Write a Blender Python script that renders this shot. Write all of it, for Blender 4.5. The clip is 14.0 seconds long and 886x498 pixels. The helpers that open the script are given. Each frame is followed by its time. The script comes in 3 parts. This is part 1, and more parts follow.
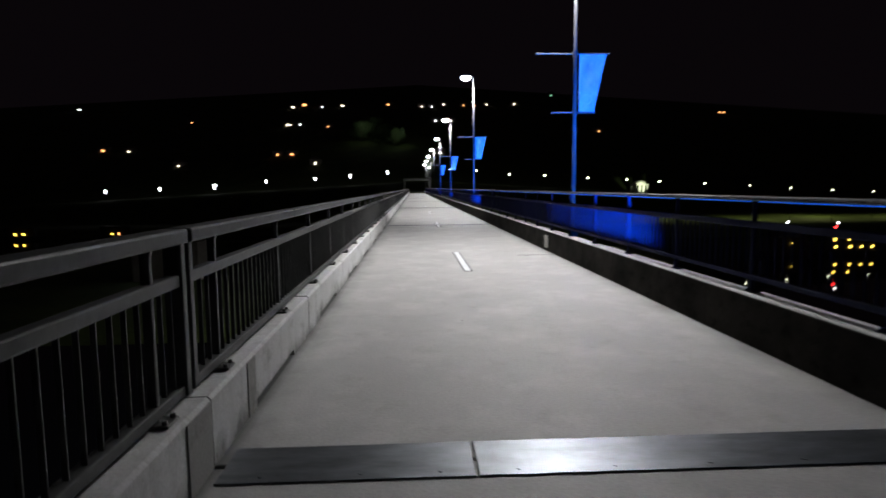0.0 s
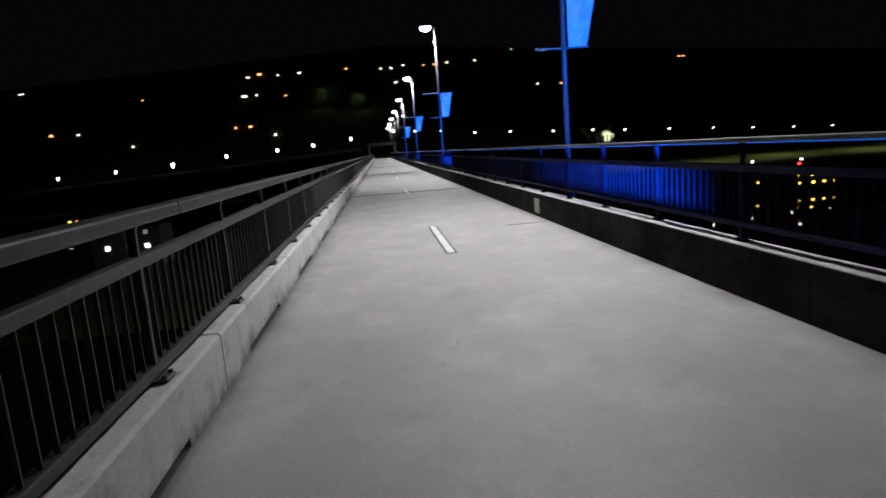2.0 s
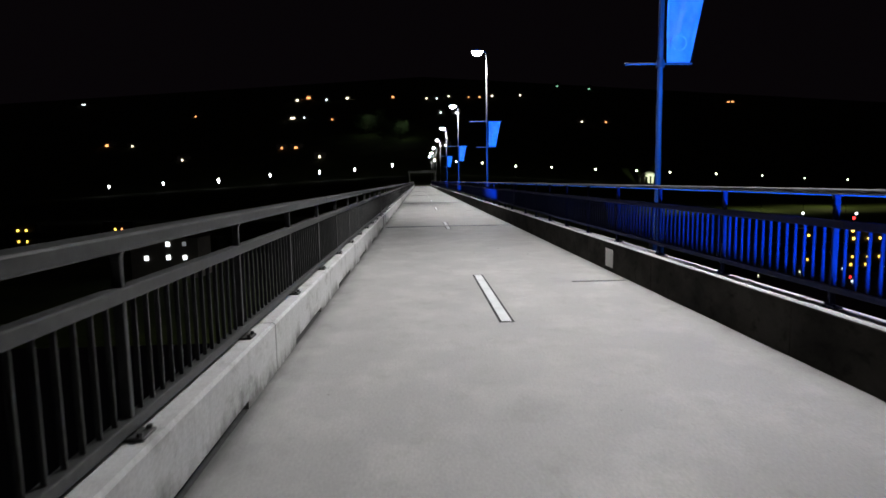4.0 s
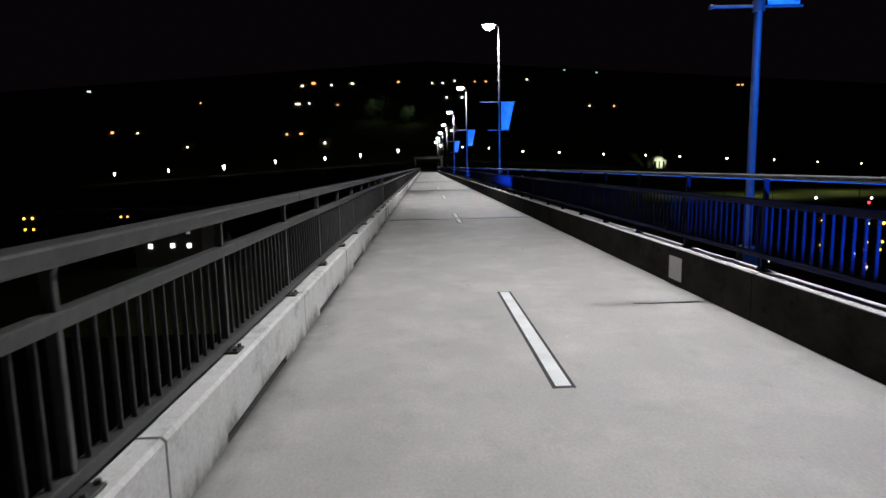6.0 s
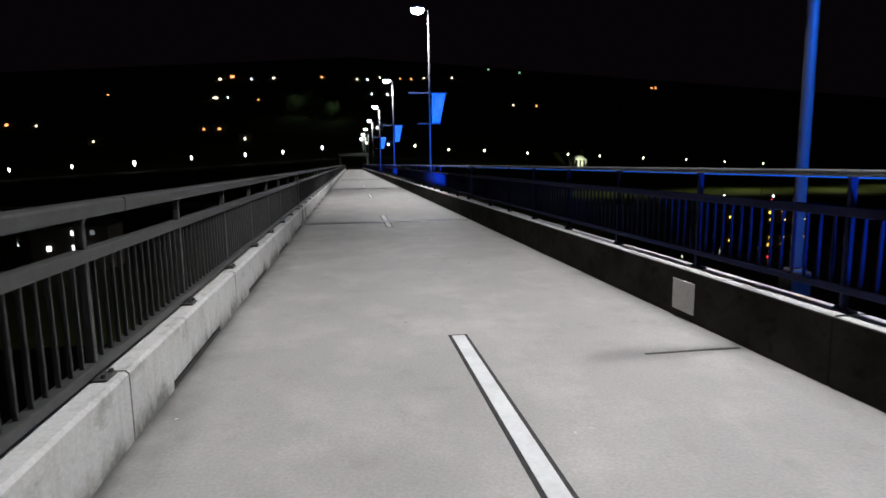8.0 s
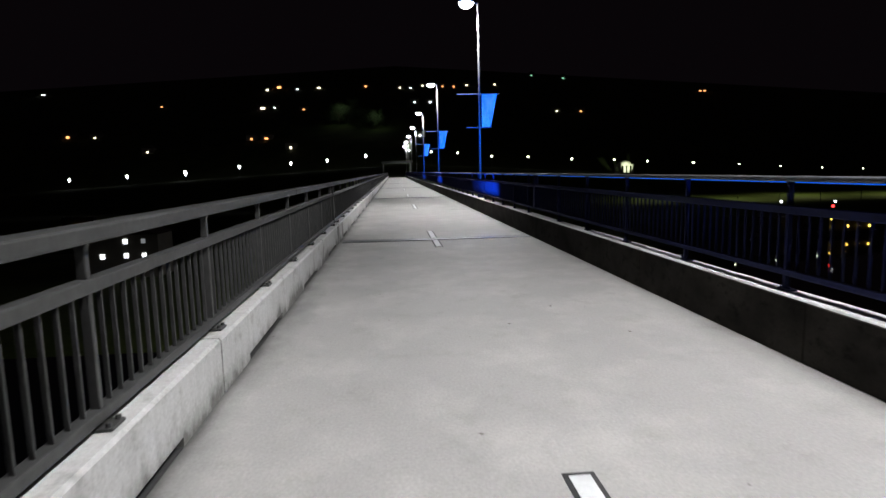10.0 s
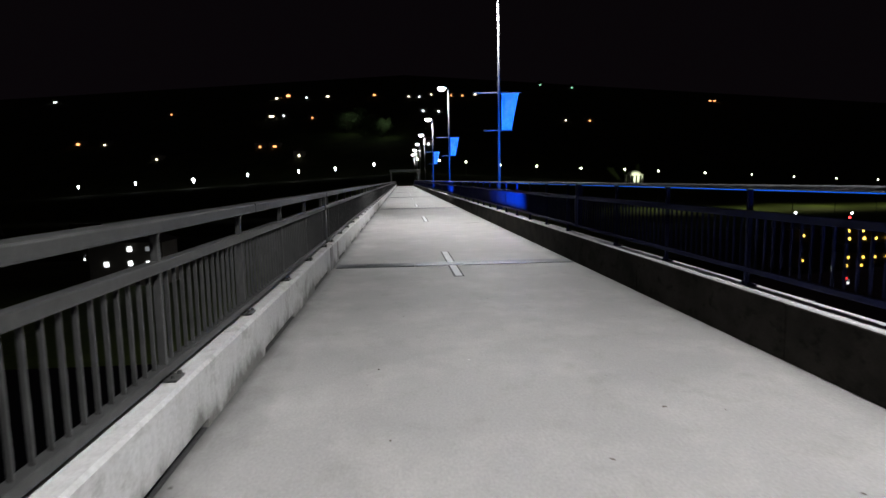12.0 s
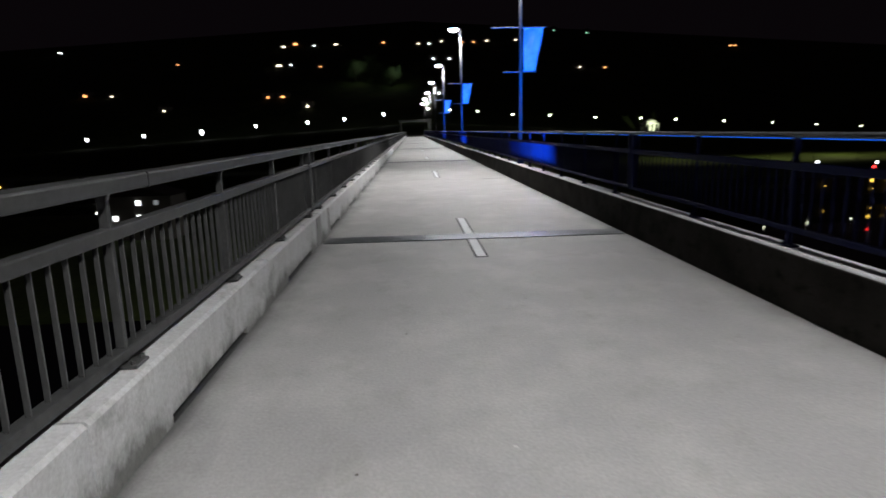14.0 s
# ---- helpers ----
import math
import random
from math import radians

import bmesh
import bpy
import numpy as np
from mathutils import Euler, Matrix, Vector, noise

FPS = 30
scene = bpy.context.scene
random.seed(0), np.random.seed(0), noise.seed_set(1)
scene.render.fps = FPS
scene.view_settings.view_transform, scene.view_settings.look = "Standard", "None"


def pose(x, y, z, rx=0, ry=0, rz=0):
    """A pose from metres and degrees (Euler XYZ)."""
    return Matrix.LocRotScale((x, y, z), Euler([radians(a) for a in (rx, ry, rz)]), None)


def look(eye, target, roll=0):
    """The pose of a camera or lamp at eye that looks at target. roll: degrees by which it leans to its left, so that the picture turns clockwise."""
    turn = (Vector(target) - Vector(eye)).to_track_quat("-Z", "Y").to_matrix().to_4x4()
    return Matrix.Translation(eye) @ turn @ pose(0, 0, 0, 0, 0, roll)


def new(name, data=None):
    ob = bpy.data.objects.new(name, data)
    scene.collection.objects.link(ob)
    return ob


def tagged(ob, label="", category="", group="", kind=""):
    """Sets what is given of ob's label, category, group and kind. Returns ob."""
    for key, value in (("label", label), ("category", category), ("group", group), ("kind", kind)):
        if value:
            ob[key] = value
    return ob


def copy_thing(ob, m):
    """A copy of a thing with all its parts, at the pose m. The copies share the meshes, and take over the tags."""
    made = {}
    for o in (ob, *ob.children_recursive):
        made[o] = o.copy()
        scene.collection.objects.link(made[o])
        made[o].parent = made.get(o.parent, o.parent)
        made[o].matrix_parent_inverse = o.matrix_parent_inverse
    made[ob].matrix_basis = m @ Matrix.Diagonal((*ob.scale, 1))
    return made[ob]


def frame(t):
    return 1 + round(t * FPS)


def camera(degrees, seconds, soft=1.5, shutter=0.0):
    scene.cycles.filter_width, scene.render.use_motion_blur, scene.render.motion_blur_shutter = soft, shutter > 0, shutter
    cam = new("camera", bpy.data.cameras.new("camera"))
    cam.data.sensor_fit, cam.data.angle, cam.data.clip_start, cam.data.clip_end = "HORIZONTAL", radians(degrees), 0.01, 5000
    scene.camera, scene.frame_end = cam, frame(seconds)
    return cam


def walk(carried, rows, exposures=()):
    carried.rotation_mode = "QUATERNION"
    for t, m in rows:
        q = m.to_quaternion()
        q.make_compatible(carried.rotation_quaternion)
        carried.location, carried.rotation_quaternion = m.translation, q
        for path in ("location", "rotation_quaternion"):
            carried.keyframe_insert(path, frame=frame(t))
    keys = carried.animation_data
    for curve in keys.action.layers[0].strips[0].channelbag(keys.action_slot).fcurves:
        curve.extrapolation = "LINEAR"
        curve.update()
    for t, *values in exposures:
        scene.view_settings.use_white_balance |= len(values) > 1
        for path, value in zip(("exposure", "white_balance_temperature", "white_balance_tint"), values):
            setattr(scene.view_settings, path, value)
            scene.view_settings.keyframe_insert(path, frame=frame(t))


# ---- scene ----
cam = camera(73.0, 14.0, shutter=0.5)
PATH = [
    (0, (-0.914, -0.214, 1.438), (-0.818, 1.773, 1.234), -0.6),
    (0.5, (-0.912, 0.32, 1.444), (-0.948, 2.306, 1.212), -3.8),
    (1, (-0.856, 0.86, 1.422), (-0.387, 2.794, 1.22), -0.9),
    (1.5, (-0.824, 1.371, 1.42), (-0.453, 3.326, 1.214), -1.0),
    (2, (-0.858, 1.883, 1.436), (-0.675, 3.847, 1.104), -4.5),
    (2.5, (-0.816, 2.447, 1.423), (-0.765, 4.419, 1.096), -2.4),
    (3, (-0.842, 2.978, 1.459), (-0.688, 4.957, 1.208), -2.5),
    (3.5, (-0.808, 3.521, 1.412), (-0.633, 5.494, 1.132), -0.4),
    (4, (-0.851, 4.059, 1.44), (-0.775, 6.045, 1.212), -1.0),
    (4.2, (-0.862, 4.283, 1.438), (-0.765, 6.269, 1.227), -1.0),
    (6.3, (-0.875, 6.519, 1.478), (-0.824, 8.499, 1.2), -1.3),
    (6.5, (-0.9, 6.727, 1.483), (-0.759, 8.708, 1.24), 1.0),
    (7, (-0.832, 7.282, 1.441), (-0.723, 9.264, 1.199), 0.8),
    (7.5, (-0.865, 7.774, 1.453), (-0.729, 9.757, 1.226), -1.0),
    (8, (-0.812, 8.307, 1.411), (-0.516, 10.265, 1.125), -0.9),
    (8.5, (-0.811, 8.859, 1.435), (-0.686, 10.822, 1.072), -3.3),
    (8.7, (-0.848, 9.097, 1.422), (-0.649, 11.07, 1.16), -1.9),
    (10.8, (-0.786, 11.525, 1.442), (-0.65, 13.503, 1.183), -1.2),
    (11, (-0.831, 11.861, 1.439), (-0.63, 13.842, 1.244), -0.2),
    (11.5, (-0.794, 12.307, 1.429), (-0.563, 14.281, 1.204), -1.4),
    (12, (-0.803, 12.978, 1.422), (-0.67, 14.961, 1.191), -1.1),
    (12.5, (-0.802, 13.463, 1.428), (-0.536, 15.429, 1.174), -1.9),
    (13, (-0.764, 14.001, 1.431), (-0.618, 15.973, 1.132), -1.6),
    (13.5, (-0.802, 14.591, 1.434), (-0.547, 16.541, 1.068), 0.0),
    (14, (-0.73, 15.096, 1.414), (-0.639, 17.055, 1.024), -1.5),
]
walk(cam, [(t, look(e, g, r)) for t, e, g, r in PATH],
     exposures=[(0, -0.14), (1.5, -0.32), (4, -0.46), (8.5, -0.60), (11, -0.16), (13, -0.22), (14, -0.20)])

# ---------------------------------------------------------------- night sky and exposure
world = bpy.data.worlds.new("night_sky")
world.use_nodes = True
scene.world = world
world.node_tree.nodes["Background"].inputs["Color"].default_value = (0.62, 0.42, 0.58, 1)
world.node_tree.nodes["Background"].inputs["Strength"].default_value = 0.0046

# main measures of the bridge, metres
SPAN, JOINT = 20.15, 2.83             # expansion joints of the deck
DECK_L, DECK_R = -1.97, 2.07         # inner faces of the two kerbs
KERB_L, KERB_R = 0.38, 0.445         # heights of the kerbs
POLE_Y, POLE_STEP = 12.27, 20.15
END_Y = 158.0
PLINTH = 0.57                        # top of the pole plinths
LAMP_W, BLUE_W = 3500.0, 16000.0
FLOOD_BACK = 7.2                     # metres from a floodlight on to the banner it lights
WATER_Z = -22.0


# ---------------------------------------------------------------- materials
def shader(name, rough=0.8, metal=0.0):
    m = bpy.data.materials.new(name)
    m.use_nodes = True
    nt = m.node_tree
    b = nt.nodes["Principled BSDF"]
    b.inputs["Roughness"].default_value = rough
    b.inputs["Metallic"].default_value = metal
    return m, nt, b


def coords(nt, scale=(1, 1, 1)):
    tc = nt.nodes.new("ShaderNodeNewGeometry")
    mp = nt.nodes.new("ShaderNodeMapping")
    mp.inputs["Scale"].default_value = scale
    nt.links.new(tc.outputs["Position"], mp.inputs["Vector"])
    return mp.outputs["Vector"]


def noise_of(nt, vec, scale, detail=4.0, rough=0.55):
    n = nt.nodes.new("ShaderNodeTexNoise")
    n.inputs["Scale"].default_value = scale
    n.inputs["Detail"].default_value = detail
    n.inputs["Roughness"].default_value = rough
    nt.links.new(vec, n.inputs["Vector"])
    return n.outputs["Fac"]


def ramp(nt, fac, stops):
    r = nt.nodes.new("ShaderNodeValToRGB")
    el = r.color_ramp.elements
    el[0].position, el[0].color = stops[0][0], (*stops[0][1], 1)
    el[1].position, el[1].color = stops[-1][0], (*stops[-1][1], 1)
    for p, c in stops[1:-1]:
        e = el.new(p)
        e.color = (*c, 1)
    nt.links.new(fac, r.inputs["Fac"])
    return r.outputs["Color"]


def blend(nt, a, b, fac, kind="MIX"):
    x = nt.nodes.new("ShaderNodeMix")
    x.data_type, x.blend_type = "RGBA", kind
    if isinstance(fac, float):
        x.inputs[0].default_value = fac
    else:
        nt.links.new(fac, x.inputs[0])
    nt.links.new(a, x.inputs[6])
    nt.links.new(b, x.inputs[7])
    return x.outputs[2]


def bump(nt, b, height, strength, dist=0.004):
    n = nt.nodes.new("ShaderNodeBump")
    n.inputs["Strength"].default_value = strength
    n.inputs["Distance"].default_value = dist
    nt.links.new(height, n.inputs["Height"])
    nt.links.new(n.outputs["Normal"], b.inputs["Normal"])


def grey(v, warm=0.0):
    return (v * (1 + warm), v, v * (1 - warm))


def concrete(name, low, high, warm, streak=(1, 1, 1), rough=0.85, stain=0.5, rel=0.35):
    m, nt, b = shader(name, rough)
    v = coords(nt)
    vs = coords(nt, streak)
    big = ramp(nt, noise_of(nt, vs, 0.9, 5), [(0.3, grey(low, warm)), (0.7, grey(high, warm))])
    fine = ramp(nt, noise_of(nt, v, 55, 3), [(0.25, (0.82, 0.82, 0.82)), (0.75, (1.1, 1.1, 1.1))])
    col = blend(nt, big, fine, 1.0, "MULTIPLY")
    spots = ramp(nt, noise_of(nt, vs, 3.2, 6, 0.7), [(0.30, (stain, stain, stain * 0.97)), (0.46, (1, 1, 1))])
    col = blend(nt, col, spots, 1.0, "MULTIPLY")
    nt.links.new(col, b.inputs["Base Color"])
    bump(nt, b, noise_of(nt, v, 120, 4), rel, 0.003)
    return m, nt, b, col


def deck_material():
    """Broom-finished concrete, dirty along the west kerb and darker along the east, in ragged strips."""
    m, nt, b, col = concrete("deck_concrete", 0.365, 0.425, 0.012, (1, 0.8, 1), 0.60, 0.88, 0.5)
    sep = nt.nodes.new("ShaderNodeSeparateXYZ")
    geo = nt.nodes.new("ShaderNodeNewGeometry")
    nt.links.new(geo.outputs["Position"], sep.inputs[0])
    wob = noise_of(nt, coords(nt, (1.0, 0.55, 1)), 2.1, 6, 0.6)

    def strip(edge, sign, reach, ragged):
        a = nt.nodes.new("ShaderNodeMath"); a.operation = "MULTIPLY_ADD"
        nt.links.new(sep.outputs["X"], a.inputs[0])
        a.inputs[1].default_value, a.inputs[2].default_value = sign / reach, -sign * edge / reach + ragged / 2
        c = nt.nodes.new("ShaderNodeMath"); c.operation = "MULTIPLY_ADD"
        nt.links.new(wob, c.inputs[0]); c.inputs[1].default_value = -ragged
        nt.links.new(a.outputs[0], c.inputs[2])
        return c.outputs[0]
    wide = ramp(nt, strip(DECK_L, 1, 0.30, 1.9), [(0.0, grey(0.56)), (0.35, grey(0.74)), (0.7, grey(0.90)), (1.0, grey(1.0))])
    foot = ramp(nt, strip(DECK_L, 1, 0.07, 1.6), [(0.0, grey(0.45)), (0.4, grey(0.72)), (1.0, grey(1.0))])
    # ragged darker strip along the east kerb
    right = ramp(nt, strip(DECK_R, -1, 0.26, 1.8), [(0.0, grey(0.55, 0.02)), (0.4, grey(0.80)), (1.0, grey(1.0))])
    for darkening in (wide, foot, right):
        col = blend(nt, col, darkening, 1.0, "MULTIPLY")
    # pale worn patches and dark specks
    pale = ramp(nt, noise_of(nt, coords(nt, (1.1, 0.9, 1)), 1.3, 6, 0.65), [(0.48, (1, 1, 1)), (0.70, (1.2, 1.2, 1.19))])
    col = blend(nt, col, pale, 1.0, "MULTIPLY")
    speck = ramp(nt, noise_of(nt, coords(nt), 9.0, 2), [(0.2, (0.35, 0.33, 0.3)), (0.235, (1, 1, 1))])
    col = blend(nt, col, speck, 1.0, "MULTIPLY")
    nt.links.new(col, b.inputs["Base Color"])
    return m


def metal_paint(name, base, rough, metal=0.0, var=0.2, scale=14, stretch=(1, 1, 1)):
    m, nt, b = shader(name, rough, metal)
    v = coords(nt, stretch)
    lo, hi = tuple(c * (1 - var) for c in base), tuple(c * (1 + var) for c in base)
    col = ramp(nt, noise_of(nt, v, scale, 5, 0.6), [(0.3, lo), (0.7, hi)])
    big = ramp(nt, noise_of(nt, v, scale / 9, 3), [(0.3, (0.85, 0.85, 0.85)), (0.7, (1.1, 1.1, 1.1))])
    nt.links.new(blend(nt, col, big, 1.0, "MULTIPLY"), b.inputs["Base Color"])
    bump(nt, b, noise_of(nt, coords(nt), 180, 3), 0.25, 0.001)
    return m


def glow(name, colour, strength):
    m, nt, b = shader(name, 0.4)
    b.inputs["Base Color"].default_value = (*colour, 1)
    b.inputs["Emission Color"].default_value = (*colour, 1)
    b.inputs["Emission Strength"].default_value = strength
    return m


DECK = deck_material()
PIER = concrete("outer_concrete", 0.25, 0.35, 0.02)[0]
GALV = metal_paint("galvanised_steel", (0.064, 0.065, 0.065), 0.45, 0.25, 0.22, 16)
# railing steel with its shade put into the tone, blue raised for the floods
SHADED_RAIL = metal_paint("shaded_rail_steel", (0.008, 0.011, 0.046), 0.75, 0.0, 0.25, 16)
SHADED_RAIL.node_tree.nodes["Principled BSDF"].inputs["Specular IOR Level"].default_value = 0.2
# lighter steel for the east top rail, lamplight on it put into the colour
LIT_RAIL_TOP = metal_paint("lit_rail_cap", (0.10, 0.105, 0.115), 0.5, 0.1, 0.3, 16)
PAINT = metal_paint("white_line_paint", (0.74, 0.76, 0.78), 0.55, 0, 0.06, 30)
BLACK = metal_paint("dull_black", (0.035, 0.035, 0.037), 0.75, 0, 0.3, 12)
SEAL = metal_paint("groove_seal", (0.11, 0.11, 0.108), 0.8, 0, 0.3, 9)
STEEL = metal_paint("worn_steel_plate", (0.155, 0.165, 0.18), 0.38, 1.0, 0.35, 3.5, (1.0, 3.0, 1))
def kerb_material():
    """Pale precast concrete with vertical run-off streaks and mossy dirt that climbs from the foot in patches."""
    m, nt, b, col = concrete("kerb_concrete", 0.51, 0.63, -0.006, (1.3, 0.8, 1.2), 0.85, 0.62, 0.5)
    runs = ramp(nt, noise_of(nt, coords(nt, (1, 5.0, 0.35)), 2.0, 5, 0.6), [(0.36, (0.62, 0.62, 0.61)), (0.52, (1, 1, 1))])
    col = blend(nt, col, runs, 0.28, "MULTIPLY")
    sep = nt.nodes.new("ShaderNodeSeparateXYZ")
    geo = nt.nodes.new("ShaderNodeNewGeometry")
    nt.links.new(geo.outputs["Position"], sep.inputs[0])
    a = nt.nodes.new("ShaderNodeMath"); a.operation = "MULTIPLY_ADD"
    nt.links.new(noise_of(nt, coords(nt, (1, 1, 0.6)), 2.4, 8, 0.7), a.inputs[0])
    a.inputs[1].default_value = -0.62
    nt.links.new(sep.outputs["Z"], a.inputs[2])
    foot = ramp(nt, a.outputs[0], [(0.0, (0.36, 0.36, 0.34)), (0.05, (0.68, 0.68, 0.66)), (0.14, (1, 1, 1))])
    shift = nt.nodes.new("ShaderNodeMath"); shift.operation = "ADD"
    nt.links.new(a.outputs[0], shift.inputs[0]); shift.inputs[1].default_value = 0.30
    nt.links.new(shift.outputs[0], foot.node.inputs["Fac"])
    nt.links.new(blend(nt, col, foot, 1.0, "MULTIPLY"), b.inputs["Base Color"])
    return m


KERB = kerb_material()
# dark facing tone, lowered further to carry the shade of the inner side
FACING, _, facing_bsdf, _ = concrete("dark_shaded_concrete", 0.010, 0.044, 0.12, (1.8, 1.6, 2.2), 0.95, 0.3, 0.6)
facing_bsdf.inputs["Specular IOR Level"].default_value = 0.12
PATCH = concrete("patch_mortar", 0.6, 0.7, 0.03, stain=0.85)[0]
POLE = metal_paint("pole_steel", (0.066, 0.068, 0.07), 0.5, 0.1, 0.12, 10)
CAST = metal_paint("lamp_housing_paint", (0.45, 0.46, 0.47), 0.5, 0.0, 0.1, 20)
GANTRY = metal_paint("gantry_paint", (0.085, 0.095, 0.075), 0.7, 0.0, 0.3, 3)
LENS = glow("lamp_lens", (0.95, 0.98, 1.0), 220)
BLUE_LENS = glow("blue_lens", (0.02, 0.14, 1.0), 8)
STRIP = glow("blue_strip", (0.01, 0.17, 1.0), 0.55)
BLACKBOX = metal_paint("black_housing", (0.03, 0.03, 0.032), 0.5)


def banner_material():
    m, nt, b = shader("banner_cloth", 0.75)
    v = coords(nt, (2.0, 1, 1.6))
    col = ramp(nt, noise_of(nt, v, 2.2, 3), [(0.35, (0.45, 0.66, 0.82)), (0.5, (0.60, 0.78, 0.85)), (0.68, (0.72, 0.86, 0.88))])
    nt.links.new(col, b.inputs["Base Color"])
    bump(nt, b, noise_of(nt, coords(nt, (1, 1, 0.4)), 7, 2), 0.5, 0.03)
    return m


BANNER = banner_material()
BANNER_MARK = metal_paint("banner_print", (0.75, 0.85, 0.92), 0.75)


def ground_material():
    m, nt, b = shader("grass_and_scrub", 0.95)
    v = coords(nt)
    col = ramp(nt, noise_of(nt, v, 0.05, 6), [(0.3, (0.035, 0.06, 0.015)), (0.7, (0.09, 0.12, 0.025))])
    nt.links.new(blend(nt, col, ramp(nt, noise_of(nt, v, 0.9, 4), [(0.3, (0.7, 0.7, 0.7)), (0.7, (1.2, 1.2, 1.1))]), 1.0, "MULTIPLY"), b.inputs["Base Color"])
    return m


def water_material():
    m, nt, b = shader("river_water", 0.035)
    b.inputs["Base Color"].default_value = (0.006, 0.008, 0.010, 1)
    b.inputs["IOR"].default_value = 1.33
    bump(nt, b, noise_of(nt, coords(nt, (1, 1, 1)), 0.5, 3), 0.02, 0.05)
    return m


GROUND = ground_material()
WATER = water_material()
BARK = metal_paint("bark", (0.09, 0.07, 0.05), 0.9)
LEAF = metal_paint("leaves", (0.06, 0.10, 0.035), 0.7, 0, 0.5, 0.8)
HOUSE_WALL = metal_paint("house_render", (0.4, 0.37, 0.33), 0.85, 0, 0.1, 0.6)
ROOF = metal_paint("roof_tiles", (0.10, 0.08, 0.075), 0.8, 0, 0.2, 0.8)
WARM = glow("window_amber", (1.0, 0.40, 0.13), 3.8)
CREAM = glow("window_cream", (1.0, 0.85, 0.62), 5.2)
COLD = glow("window_white", (0.92, 0.97, 1.0), 6.0)
YELLOW = glow("window_yellow", (1.0, 0.62, 0.08), 7)
DIM = glow("window_dim", (0.9, 0.95, 1.0), 0.25)
RED = glow("signal_red", (1.0, 0.03, 0.03), 8)
GREENISH = glow("window_greenish", (0.35, 0.9, 0.55), 1.2)
GLOBE = glow("globe_white", (0.97, 0.98, 1.0), 14)
GLOBE_WARM = glow("globe_yellowish", (0.95, 1.0, 0.70), 12)
STONE = concrete("pale_stone", 0.6, 0.75, 0.02)[0]


# ---------------------------------------------------------------- mesh helpers
def add_box(bm, x0, x1, y0, y1, z0, z1, bevel=0.0, seg=1):
    r = bmesh.ops.create_cube(bm, size=1.0)
    vs = r["verts"]
    for v in vs:
        v.co = Vector(((x0 + x1) / 2 + v.co.x * (x1 - x0), (y0 + y1) / 2 + v.co.y * (y1 - y0), (z0 + z1) / 2 + v.co.z * (z1 - z0)))
    if bevel:
        es = {e for v in vs for e in v.link_edges}
        bmesh.ops.bevel(bm, geom=list(es), offset=bevel, segments=seg, affect="EDGES", profile=0.5)
    return vs


def add_tube(bm, a, b, r0, r1, n=12, caps=True):
    a, b = Vector(a), Vector(b)
    d = b - a
    m = Matrix.Translation((a + b) / 2) @ d.to_track_quat("Z", "Y").to_matrix().to_4x4()
    bmesh.ops.create_cone(bm, cap_ends=caps, segments=n, radius1=r0, radius2=r1, depth=d.length, matrix=m)


def add_prism(bm, outline, y0, y1):
    """An outline of (x, z) pairs, swept along y."""
    f = [bm.verts.new((x, y0, z)) for x, z in outline]
    k = [bm.verts.new((x, y1, z)) for x, z in outline]
    n = len(f)
    bm.faces.new(f)
    bm.faces.new(k[::-1])
    for i in range(n):
        bm.faces.new((f[i], k[i], k[(i + 1) % n], f[(i + 1) % n]))
    bmesh.ops.recalc_face_normals(bm, faces=bm.faces)


def mesh_of(name, bm, material, smooth=False):
    me = bpy.data.meshes.new(name)
    bm.to_mesh(me)
    bm.free()
    me.materials.append(material)
    if smooth:
        for p in me.polygons:
            p.use_smooth = len(p.vertices) == 4
    return me


def part(name, bm, material, parent=None, label="", smooth=False, at=None):
    me = bm if isinstance(bm, bpy.types.Mesh) else mesh_of(name, bm, material, smooth)
    ob = new(name, me)
    if parent is not None:
        ob.parent = parent
    if at is not None:
        ob.location = at
    if label:
        tagged(ob, label)
    return ob


def box_part(name, material, parent, *lim, bevel=0.0, label=""):
    bm = bmesh.new()
    add_box(bm, *lim, bevel=bevel)
    return part(name, bm, material, parent, label)


def thing(name, at, label, category, group="", kind=""):
    ob = new(name)
    ob.location = at
    return tagged(ob, label, category, group, kind)


# ---------------------------------------------------------------- deck, joints, kerbs
SPANS = range(-1, 8)


def span_ends(k):
    return JOINT + SPAN * k, min(JOINT + SPAN * (k + 1), END_Y)


for k in SPANS:
    a, b = span_ends(k)
    bm = bmesh.new()
    add_box(bm, DECK_L - 0.17, DECK_R + 0.50, a + 0.02, b - 0.02, -0.32, 0.0, bevel=0.006)
    tagged(part("deck", bm, DECK), "pale broom-finished concrete footbridge deck, dirty along the west kerb, darker along the east", "bridge deck", kind="structure")
    # box girder below the deck
    bm = bmesh.new()
    add_prism(bm, [(-1.4, -1.6), (1.5, -1.6), (1.9, -0.33), (-1.8, -0.33)], a + 0.02, b - 0.02)
    tagged(part("girder", bm, PIER), "grey concrete box girder under the deck", "girder", kind="structure")

